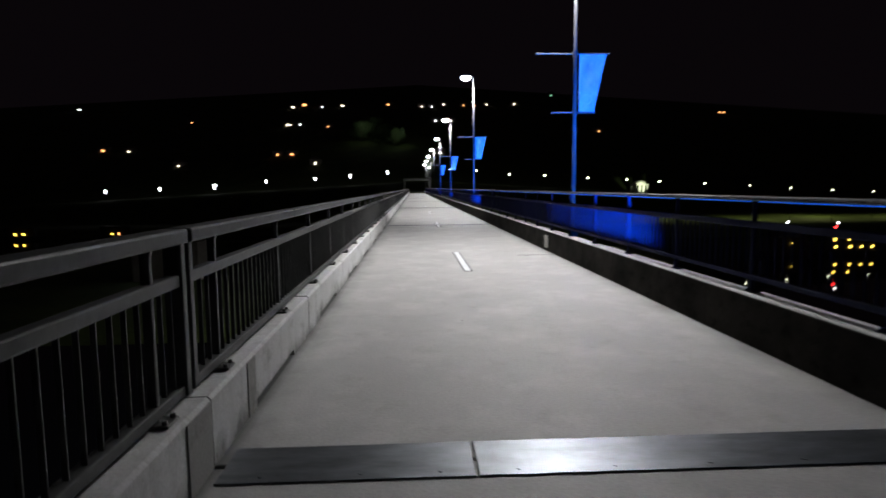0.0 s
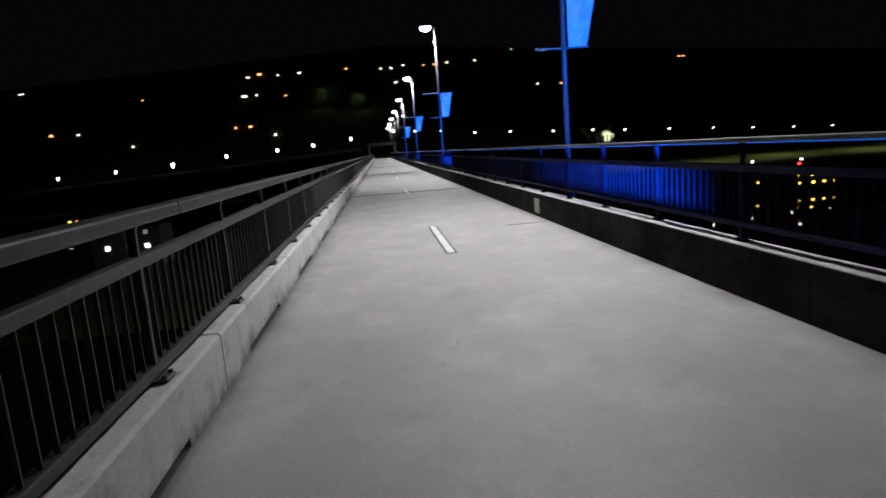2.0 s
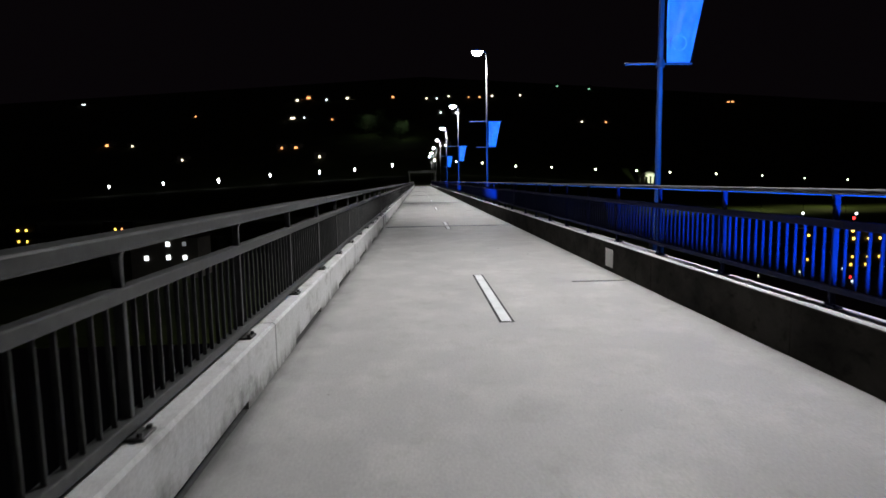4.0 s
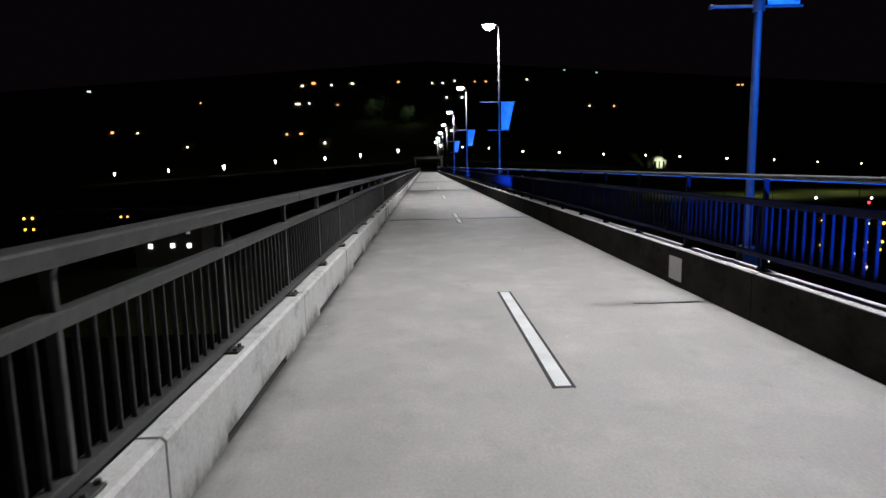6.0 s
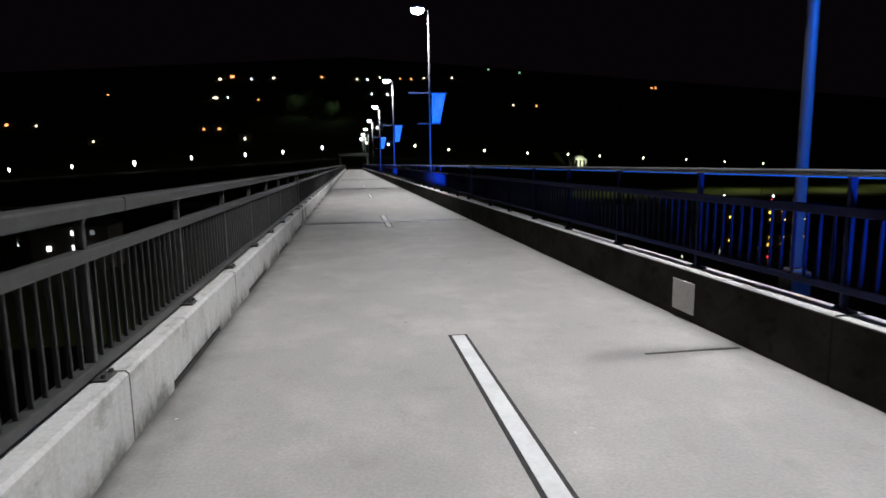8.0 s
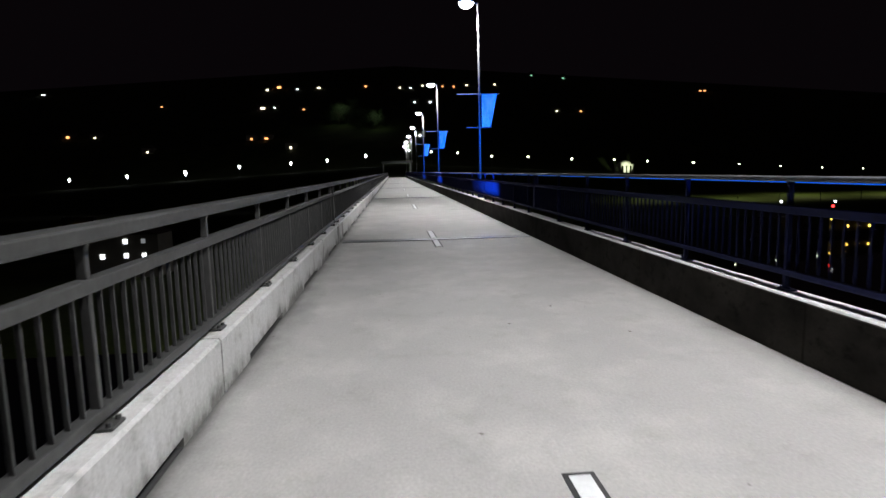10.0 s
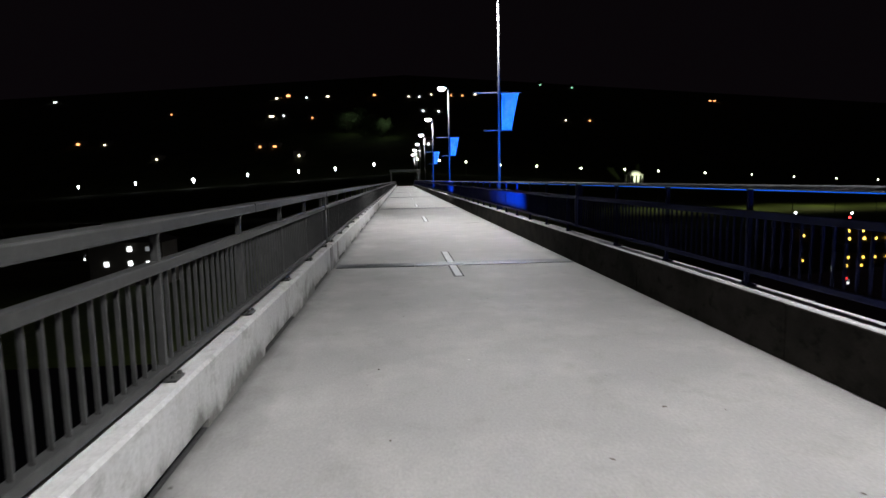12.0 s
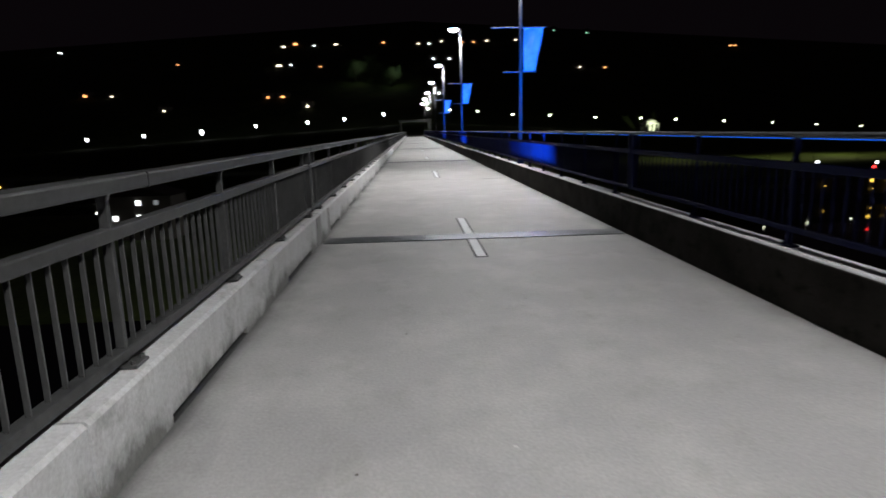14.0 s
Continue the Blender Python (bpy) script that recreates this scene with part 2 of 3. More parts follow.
for k in range(-1, 8):
    y = JOINT + SPAN * k
    ob = thing("expansion_joint", (0, y, 0), "worn steel expansion joint cover plates across the concrete deck", "joint cover", "joints of the deck", "structure")
    box_part("cover_plate", STEEL, ob, DECK_L + 0.06, -0.62, -0.205, 0.2, 0.001, 0.011, bevel=0.003, label="dull dark steel plate")
    box_part("cover_plate", STEEL, ob, -0.605, DECK_R - 0.02, -0.205, 0.2, 0.001, 0.011, bevel=0.003)
    for sx in (-1.7, -1.2, -0.8, -0.4, 0.1, 0.6, 1.1, 1.6):
        bm = bmesh.new()
        add_tube(bm, (sx, -0.15, 0.010), (sx, -0.15, 0.015), 0.012, 0.010, 8)
        part("bolt", bm, STEEL, ob)

# sealed groove beside the first pole
for gy, x0, x1 in ((12.265, 1.27, 2.03), (32.42, 1.27, 2.03)):
    bm = bmesh.new()
    add_box(bm, x0, x1, gy - 0.017, gy + 0.017, -0.004, 0.003)
    tagged(part("sealed_groove", bm, SEAL), "dark sealed groove across the deck", "groove", kind="structure")


def kerb_panel(length, height, width, sign, slot):
    """A precast kerb panel from y = 0 to length, inner face at x = 0, with a scupper slot at its foot."""
    bm = bmesh.new()
    s0, s1, sh = length * 0.25, length * 0.73, slot
    c = 0.018
    prof = [(0.0, s0, 0.0), (s0, s1, sh), (s1, length, 0.0)]
    for y0, y1, z0 in prof:
        out = [(0, z0), (0, height - c), (c, height), (width, height), (width, z0)]
        add_prism(bm, [(sign * x, z) for x, z in out], y0 + (0.011 if y0 == 0 else 0), y1 - (0.011 if y1 == length else 0))
    bmesh.ops.remove_doubles(bm, verts=bm.verts, dist=0.0005)
    bmesh.ops.recalc_face_normals(bm, faces=bm.faces)
    return bm


STEP = SPAN / 7
# black strip laid in each slot as the shade inside the gap
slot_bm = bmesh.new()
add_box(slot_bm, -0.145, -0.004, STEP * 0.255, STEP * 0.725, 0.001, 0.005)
SLOT_SHADE = mesh_of("slot_shade", slot_bm, BLACK)
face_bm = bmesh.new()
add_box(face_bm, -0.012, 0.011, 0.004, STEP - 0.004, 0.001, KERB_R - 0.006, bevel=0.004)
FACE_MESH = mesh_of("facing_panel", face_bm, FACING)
for side, x, hgt, wid, sign in (("kerb_west", DECK_L, KERB_L, 0.15, -1), ("kerb_east", DECK_R + 0.012, KERB_R, 0.22, 1)):
    kerb = thing(side, (x, 0, 0), "pale stained concrete kerb of precast panels" + (" with foot slots" if sign < 0 else " with a dark inner facing, its shade put into the colour"), "kerb", kind="structure")
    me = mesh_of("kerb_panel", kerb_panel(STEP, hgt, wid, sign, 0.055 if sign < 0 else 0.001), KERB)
    for k in SPANS:
        a, b = span_ends(k)
        for i in range(7):
            y = a + i * STEP
            if y + STEP > END_Y + 1:
                continue
            p = part("kerb_panel", me, KERB, kerb, at=(random.uniform(-0.004, 0.0), y, random.uniform(-0.003, 0.003)))
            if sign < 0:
                part("slot_shade", SLOT_SHADE, BLACK, kerb, at=(0, y, 0))
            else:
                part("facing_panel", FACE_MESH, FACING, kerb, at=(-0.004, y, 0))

ob = box_part("cover_patch", PATCH, None, DECK_R - 0.014, DECK_R - 0.005, 12.95, 13.29, 0.07, 0.345, bevel=0.002)
tagged(ob, "small pale square cover plate on the kerb face", "cover plate")

# sliding cover plates over the kerb joints
for k in (-1, 0, 1, 2):
    y = JOINT + SPAN * k
    for y0, y1 in ((-0.34, -0.02), (0.66, 0.84)):
        ob = box_part("kerb_cover_plate", PIER, None, DECK_L - 0.003, DECK_L + 0.006, y + y0, y + y1, 0.004, KERB_L - 0.02, bevel=0.002)
        tagged(ob, "grey cover plate on the kerb beside the deck joint", "cover plate", "cover plates of the kerb")

# ---------------------------------------------------------------- painted line
DASH = 11.68
bm = bmesh.new()
add_box(bm, -0.052, 0.052, 0, 3.0, 0.0045, 0.0065)
DASH_MESH = mesh_of("paint_stripe", bm, PAINT)
bm = bmesh.new()
add_box(bm, -0.078, 0.078, -0.03, 3.03, 0.001, 0.004)
DASH_EDGE = mesh_of("dark_border", bm, BLACK)
for i in range(-1, 12):
    ob = thing("centre_line_dash", (0.012, 10.0 + DASH * i, 0), "white painted centre line dash with dark border", "road marking", "dashes of the centre line", "structure")
    part("dark_border", DASH_EDGE, BLACK, ob)
    part("paint_stripe", DASH_MESH, PAINT, ob)


# ---------------------------------------------------------------- litter on the deck
LEAF_DRY = metal_paint("dry_leaf", (0.10, 0.075, 0.05), 0.8, 0, 0.3, 60)
CHIP = metal_paint("pale_scrap", (0.75, 0.75, 0.74), 0.8, 0, 0.1, 60)


def scrap(x, y, size, mat, name, label, turn):
    bm = bmesh.new()
    rim = [bm.verts.new((size * c * (1.0 - 0.45 * abs(u)), size * u, 0.004 + 0.006 * abs(c))) for c, u in ((0, -1), (0.5, -0.4), (0.55, 0.3), (0, 1.1), (-0.45, 0.4), (-0.5, -0.3))]
    mid = bm.verts.new((0, 0, 0.003))
    for i in range(6):
        bm.faces.new((rim[i], rim[(i + 1) % 6], mid))
    bmesh.ops.solidify(bm, geom=list(bm.faces), thickness=0.0015)
    ob = part(name, bm, mat, None)
    ob.matrix_world = pose(x, y, 0, 0, 0, turn)
    return tagged(ob, label, "leaf" if name == "fallen_leaf" else "scrap", "litter on the deck")


for i, (x, y) in enumerate(((-0.20, 15.42), (1.20, 15.35), (0.78, 16.43), (1.12, 16.34), (-0.90, 16.13), (0.22, 15.79), (-1.01, 17.39))):
    scrap(x, y, 0.010 + 0.004 * (i % 3), LEAF_DRY, "fallen_leaf", "small dry brown leaf lying on the concrete deck", 47 * i)
for i, (x, y) in enumerate(((0.30, 11.13), (0.40, 11.16), (-1.83, 11.70), (-0.31, 17.55))):
    scrap(x, y, 0.014 + 0.005 * (i % 2), CHIP, "pale_scrap", "small pale scrap lying on the concrete deck", 71 * i)

# ---------------------------------------------------------------- railings
def post_mesh(foot, base, mat, top=0.785):
    """Plate post with a flared head under the top rail."""
    bm = bmesh.new()
    z0, z1 = foot + 0.012, base + top
    out = [(-0.022, z0), (0.022, z0), (0.022, z1 - 0.03), (0.033, z1), (-0.033, z1), (-0.022, z1 - 0.03)]
    add_prism(bm, out, -0.016, 0.016)
    bmesh.ops.bevel(bm, geom=[e for e in bm.edges if abs(e.verts[0].co.y - e.verts[1].co.y) < 0.001], offset=0.004, segments=1, affect="EDGES")
    return mesh_of("post", bm, mat)


def plate_mesh(base, sign, reach, mat):
    bm = bmesh.new()
    x0, x1 = sorted((-sign * reach, sign * 0.05))
    add_box(bm, x0, x1, -0.065, 0.065, base + 0.004, base + 0.020, bevel=0.003)
    return mesh_of("base_plate", bm, mat)


def nut_mesh(base, mat):
    bm = bmesh.new()
    add_tube(bm, (0, 0, base + 0.018), (0, 0, base + 0.038), 0.014, 0.012, 6)
    return mesh_of("anchor_nut", bm, mat)


def add_fin(bm, y, base, up):
    """A flat upright bar, its broad sides facing along the bridge."""
    add_box(bm, -0.0115, 0.0115, y - 0.005, y + 0.005, base + up, base + 0.575)


def baluster_mesh(base, up, mat, half):
    bm = bmesh.new()
    add_box(bm, -half, half, -0.005, 0.005, base + up, base + 0.575, bevel=0.002)
    return mesh_of("baluster", bm, mat)


def rail_mesh(name, x0, x1, z0, z1, length, bevel, mat):
    bm = bmesh.new()
    add_box(bm, x0, x1, 0, length, z0, z1, bevel=bevel, seg=2)
    return mesh_of(name, bm, mat)


def railing(k, side):
    x, foot, sign, lift, low, thick, reach, mat, text = SIDES[side]
    base = foot + lift
    a, b = span_ends(k)
    pitch = 1.607
    r = thing("railing", (x, a, 0), text, "railing", "railings of the bridge")
    L = b - a - 0.04
    under = base + (0.783 if side == "west" else 0.813)
    cap, half = (mat, 0.065) if side == "west" else (LIT_RAIL_TOP, 0.036)
    part("top_rail", rail_mesh("top_rail", -half, half, under, base + 0.856, L, 0.012, cap), cap, r, at=(0, 0.02, 0))
    if side == "west":
        for yy in (2.66, 8.97, 15.3):
            bm = bmesh.new()
            add_box(bm, -0.0665, 0.0665, yy - 0.008, yy + 0.008, under - 0.0015, base + 0.8575, bevel=0.002)
            part("splice", bm, BLACK, r, "thin dark splice in the top rail")
    part("middle_rail", rail_mesh("middle_rail", -0.033, 0.033, base + 0.570, base + 0.632, L, 0.008, mat), mat, r, at=(0, 0.02, 0))
    part("bottom_rail", rail_mesh("bottom_rail", -0.033, 0.033 if side == "west" else 0.012, foot + low, foot + low + thick, L, 0.008, mat), mat, r, at=(0, 0.02, 0))
    for yy in (0.05, L - 0.01):
        bm = bmesh.new()
        add_box(bm, -0.045, 0.045, yy - 0.028, yy + 0.028, foot + low, under + 0.007, bevel=0.005)
        part("end_stile", bm, mat, r)
    if side == "east":
        # thin blue line under the top rail, drawn with an added glow
        bm = bmesh.new()
        add_box(bm, 0.020, 0.032, 0.05, L - 0.05, base + 0.803, base + 0.8145)
        part("glow_strip", bm, STRIP, r, "slim blue strip given a glow under the top rail")
    start = 0.50 if side == "west" else 0.67
    ys = [y for y in (start + pitch * i for i in range(14)) if y < b - a - 0.2]
    for y in ys:
        p = part("post", POSTS[side], mat, r, at=(0, y, 0))
        part("base_plate", PLATES[side], mat, p)
        for ny in (-0.045, 0.045):
            part("anchor_nut", NUTS[side], mat, p, at=(-sign * (reach - 0.022), ny, 0))
    bars = [start + pitch * (i + j / 14) for i in range(-1, 14) for j in range(1, 14)]
    bars = [y for y in bars if 0.1 < y < b - a - 0.1]
    if k in (-1, 0, 1):
        for yy in bars:
            part("baluster", BARS[side], mat, r, at=(0, yy, 0))
    else:
        bm = bmesh.new()
        for yy in bars:
            add_fin(bm, yy, base, foot + low + thick - base - 0.01)
        tagged(part("baluster_row", bm, mat, r), kind="stuff")
    return r


# x, kerb height, outward side, lift, foot and thickness of the bottom rail, reach of the base plates, paint, label
SIDES = {
    "west": (DECK_L - 0.128, KERB_L, -1, 0.014, 0.034, 0.055, 0.085, GALV, "grey galvanised steel railing with upright flat balusters"),
    "east": (DECK_R + 0.125, KERB_R, 1, 0.029, 0.125, 0.045, 0.03, SHADED_RAIL, "steel railing with its shade and a blue tint put into the colour, lit blue from outside"),
}
POSTS = {s: post_mesh(v[1], v[1] + v[3], v[7], 0.785 if s == "west" else 0.815) for s, v in SIDES.items()}
PLATES = {s: plate_mesh(v[1], v[2], v[6], v[7]) for s, v in SIDES.items()}
NUTS = {s: nut_mesh(v[1], v[7]) for s, v in SIDES.items()}
BARS = {s: baluster_mesh(v[1] + v[3], v[4] + v[5] - v[3] - 0.01, v[7], 0.0115) for s, v in SIDES.items()}
for s in SIDES:
    for k in SPANS:
        railing(k, s)


# ---------------------------------------------------------------- lamp poles with banners
def pole_x(k):
    """The first pole stands a little further out than the rest."""
    return 2.45 if k == 0 else 2.385


def lamp_pole(k, banner):
    p = thing("lamp_pole", (pole_x(k), POLE_Y + POLE_STEP * k, PLINTH), "tall tapered grey steel lamp pole" + (" with a blue banner" if banner else " with a glowing white head"), "lamp pole", "lamp poles along the bridge")
    z = PLINTH
    box_part("plinth", FACING, p, -0.080, 0.08, -0.08, 0.08, 0.002 - PLINTH, 0.0, bevel=0.012, label="small dark concrete plinth")
    bm = bmesh.new()
    add_tube(bm, (0, 0, 0.0), (0, 0, 7.30 - z), 0.041, 0.031, 16)
    part("shaft", bm, POLE, p, smooth=True)
    bm = bmesh.new()
    add_tube(bm, (0, 0, 0.0), (0, 0, 0.016), 0.078, 0.078, 16)
    part("flange", bm, POLE, p)
    bm = bmesh.new()
    add_tube(bm, (0.0, 0, 7.27 - z), (-0.22, 0, 7.30 - z), 0.03, 0.03, 10)
    part("outreach_arm", bm, POLE, p, smooth=True)
    # luminaire: flattened housing with a bowl lens below
    bm = bmesh.new()
    bmesh.ops.create_uvsphere(bm, u_segments=20, v_segments=10, radius=1.0)
    for v in bm.verts:
        v.co = Vector((v.co.x * 0.30, v.co.y * 0.17, max(v.co.z, -0.15) * 0.10))
    bmesh.ops.translate(bm, verts=bm.verts, vec=(-0.42, 0, 7.32 - z))
    head = part("luminaire", bm, CAST, p, "pale cast lamp head", smooth=True)
    bm = bmesh.new()
    bmesh.ops.create_uvsphere(bm, u_segments=20, v_segments=10, radius=1.0)
    for v in bm.verts:
        v.co = Vector((v.co.x * 0.26, v.co.y * 0.16, min(v.co.z, 0.1) * 0.20))
    bmesh.ops.translate(bm, verts=bm.verts, vec=(-0.42, 0, 7.305 - z))
    lens = part("lens", bm, LENS, head, "glowing white lens", smooth=True)
    if not banner:
        return p
    # banner arms on both sides of the shaft
    for za, x0, x1 in ((4.14 - z, -0.80, 0.72), (2.955 - z, -0.47, 0.44)):
        bm = bmesh.new()
        add_tube(bm, (x0, 0, za), (x1, 0, za), 0.017, 0.014, 8)
        arm = part("banner_arm", bm, POLE, p)
        bm = bmesh.new()
        add_tube(bm, (0, 0, za - 0.05), (0, 0, za + 0.05), 0.058, 0.058, 14)
        part("clamp", bm, POLE, arm)
        bm = bmesh.new()
        bmesh.ops.create_uvsphere(bm, u_segments=8, v_segments=6, radius=0.026)
        bmesh.ops.translate(bm, verts=bm.verts, vec=(x0, 0, za))
        part("finial", bm, POLE, arm)
    # tapering cloth, gently rippled
    bm = bmesh.new()
    nx, nz = 8, 16
    top, bot = 4.135 - z, 2.965 - z
    grid = []
    for j in range(nz + 1):
        f = j / nz
        x0, x1 = 0.088, 0.655 - 0.25 * f
        row = []
        for i in range(nx + 1):
            u = i / nx
            bulge = 0.025 * math.sin(math.pi * f) * math.sin(2.5 * math.pi * u + 2 * f)
            row.append(bm.verts.new((x0 + (x1 - x0) * u, bulge, top + (bot - top) * f)))
        grid.append(row)
    for j in range(nz):
        for i in range(nx):
            bm.faces.new((grid[j][i], grid[j + 1][i], grid[j + 1][i + 1], grid[j][i + 1]))
    bmesh.ops.solidify(bm, geom=list(bm.faces), thickness=0.004)
    ban = part("banner", bm, BANNER, p, "blue-lit tapering cloth banner with pale pictures", smooth=True)
    bm = bmesh.new()
    n, cx, cz = 28, 0.24, 3.22 - z
    rings = [[bm.verts.new((cx + r * math.cos(2 * math.pi * i / n), -0.034, cz + r * math.sin(2 * math.pi * i / n))) for i in range(n)] for r in (0.085, 0.108)]
    for i in range(n):
        bm.faces.new((rings[0][i], rings[1][i], rings[1][(i + 1) % n], rings[0][(i + 1) % n]))
    bmesh.ops.solidify(bm, geom=list(bm.faces), thickness=0.003)
    part("printed_ring", bm, BANNER_MARK, ban)
    return p


BANNERS = 4                          # poles that carry a banner, from the near end
POLE_NUMBERS = range(0, 8)
first, plain = lamp_pole(0, True), lamp_pole(BANNERS, False)
for k in POLE_NUMBERS:
    y = POLE_Y + POLE_STEP * k
    if k not in (0, BANNERS):
        copy_thing(first if k < BANNERS else plain, pose(pole_x(k), y, PLINTH))
    lamp = bpy.data.lights.new("street_light", "SPOT")
    lamp.energy, lamp.color, lamp.shadow_soft_size = LAMP_W, (1.0, 0.99, 0.98), 0.10
    lamp.spot_size, lamp.spot_blend = radians(150), 0.8
    new("street_light", lamp).matrix_world = pose(pole_x(k) - 0.31, y, 7.05, 0, 8)


FLOOD_X, FLOOD_Z = DECK_R + 1.15, -1.35


def floodlight():
    f = thing("floodlight", (FLOOD_X, POLE_Y - FLOOD_BACK, FLOOD_Z), "small black floodlight with blue lens on a steel outrigger", "floodlight", "blue floodlights")
    bm = bmesh.new()
    add_box(bm, -0.12, 0.12, -0.05, 0.05, 0.06, 0.22, bevel=0.012)
    part("housing", bm, BLACKBOX, f)
    box_part("lens", BLUE_LENS, f, -0.10, 0.10, 0.05, 0.056, 0.08, 0.20, label="glowing blue lens")
    for s in (-1, 1):
        box_part("bracket", BLACKBOX, f, s * 0.135 - 0.008, s * 0.135 + 0.008, -0.02, 0.02, 0.0, 0.16)
    box_part("outrigger", GALV, f, -1.65, 0.15, -0.04, 0.04, -0.06, 0.0, bevel=0.004)
    return f


first_flood = floodlight()
for k in range(BANNERS):
    y = POLE_Y - FLOOD_BACK + POLE_STEP * k
    if k:
        copy_thing(first_flood, pose(FLOOD_X, y, FLOOD_Z))
    blue = bpy.data.lights.new("blue_flood", "SPOT")
    blue.energy, blue.color, blue.shadow_soft_size = BLUE_W, (0.008, 0.14, 1.0), 0.07
    blue.spot_size, blue.spot_blend = radians(48), 1.0
    new("blue_flood", blue).matrix_world = look((FLOOD_X, y + 0.12, FLOOD_Z + 0.14), (DECK_R + 0.95, y + FLOOD_BACK, 3.3))

# ---------------------------------------------------------------- gantry at the far end of the bridge
g = thing("end_gantry", (0, END_Y - 5, 0), "dull grey-green steel portal frame at the far end of the footbridge", "gantry")
for dy in (0.0, 1.6, 3.2, 4.8):
    for sx in (-3.2, 3.4):
        box_part("gantry_post", GANTRY, g, sx - 0.14, sx + 0.14, dy - 0.12, dy + 0.12, -0.4, 3.4, bevel=0.01)
for dy in (0.0, 2.4, 4.8):
    box_part("gantry_beam", GANTRY, g, -3.5, 3.7, dy - 0.14, dy + 0.14, 3.4, 3.85, bevel=0.01)
for sx in (-3.2, 3.4):
    for z0 in (1.2, 2.2):
        box_part("side_rail", GANTRY, g, sx - 0.05, sx + 0.05, 0.0, 4.8, z0, z0 + 0.12)
    box_part("bearer", GANTRY, g, min(sx, sx * 0.6), max(sx, sx * 0.6), 0.0, 4.8, -0.45, -0.33)

# ---------------------------------------------------------------- river, banks and hill
def tent(x):
    """Height of the riverside path 400 m on, highest where the bridge lands."""
    return (6.5 - 0.052 * abs(x - 8)) if x < 8 else (6.5 - 0.064 * abs(x - 8))


def smooth(a, b, t):
    t = min(1.0, max(0.0, (t - a) / (b - a)))
    return t * t * (3 - 2 * t)


def land(x, y):
    z = -26.0
    if x > 40:
        z += 9.0 * smooth(258, 268, y) + 1.0 * smooth(268, 345, y)
        t0 = -16.0
    else:
        z += 8.0 * smooth(296, 320, y)
        t0 = -18.0
    # unseen low bars added to block the reflections of the boathouse and the pavilion
    z += 5.0 * smooth(82, 96, y) * (1 - smooth(200, 218, y)) * smooth(-150, -135, x) * (1 - smooth(-30, -20, x))
    z += 4.6 * smooth(165, 178, y) * (1 - smooth(225, 240, y)) * smooth(38, 50, x) * (1 - smooth(88, 98, x))
    path = tent(x) - 0.5
    z += (path - t0) * smooth(352, 390, y)
    if y > 410:
        z += (y - 410) * 0.30 * smooth(410, 470, y) - max(0.0, y - 900) * 0.30
    spur = smooth(END_Y - 30, END_Y + 2, y) * (1 - smooth(8, 45, abs(x)))
    z = z + (-0.6 - z) * spur if z < -0.6 else z
    return z


xs = [-4000, -2500, -1500, -1000, -700] + list(range(-520, 521, 20)) + [700, 1000, 1500, 2500, 4000]
xs = sorted(set(xs) | {-45, -30, -20, -12, -8, 8, 12, 20, 30, 45})
ys = [-4000, -2000, -1000, -400, -100, 60, 76, 84, 92, 100] + list(range(108, 160, 8)) + list(range(160, 250, 10)) + list(range(250, 424, 5)) + list(range(430, 920, 20)) + [1000, 1400, 2000, 4000]
me = bpy.data.meshes.new("ground")
verts = [(x, y, land(x, y)) for y in ys for x in xs]
nx = len(xs)
faces = [(j * nx + i, j * nx + i + 1, (j + 1) * nx + i + 1, (j + 1) * nx + i) for j in range(len(ys) - 1) for i in range(nx - 1)]
me.from_pydata(verts, [], faces)
me.materials.append(GROUND)
for p in me.polygons:
    p.use_smooth = True
tagged(new("ground", me), "dark grassy river banks rising to a hill", "ground", kind="structure")

bm = bmesh.new()
bmesh.ops.create_grid(bm, x_segments=4, y_segments=4, size=4000)
bmesh.ops.translate(bm, verts=bm.verts, vec=(0, 0, WATER_Z))
tagged(part("water", bm, WATER), "calm black river water reflecting lights", "water", kind="structure")

# bridge piers standing in the river
for k in range(0, 7):
    y = JOINT + SPAN * k
    bm = bmesh.new()
    add_tube(bm, (0.05, y, -26.5), (0.05, y, -2.4), 0.9, 0.8, 24)
    p = part("pier", bm, PIER, None, smooth=True)
    tagged(p, "round grey concrete bridge pier in the river", "pier", "piers of the bridge", "structure")
    bm = bmesh.new()
    add_box(bm, -1.6, 1.7, y - 0.7, y + 0.7, -2.4, -1.6, bevel=0.05)
    part("crosshead", bm, PIER, p)

EYE_Y, EYE_X, EYE_Z = 13.45, -0.79, 1.43


def at_range(sx, sz, y):
    """The place at distance y along the sight line given by its x and z at 260 m."""
    f = (y - EYE_Y) / (260 - EYE_Y)
    return EYE_X + (sx - EYE_X) * f, EYE_Z + (sz - EYE_Z) * f


# promenade lamps, as seen at 260 m
WEST = ((-128, 1.5), (-106, 2.4), (-83.5, 3.4), (-62.3, 5.1), (-41.9, 6.0), (-27.3, 6.9), (-11.7, 8.4))
EAST = ((6, 9.9), (15, 9.2), (25.9, 8.5), (40.1, 6.9), (55.3, 6.2), (74, 5.0), (92.6, 4.2), (107.2, 3.3), (127.5, 2.2), (148, 1.1), (166.8, -0.2), (186, -1.3), (204.9, -2.2))


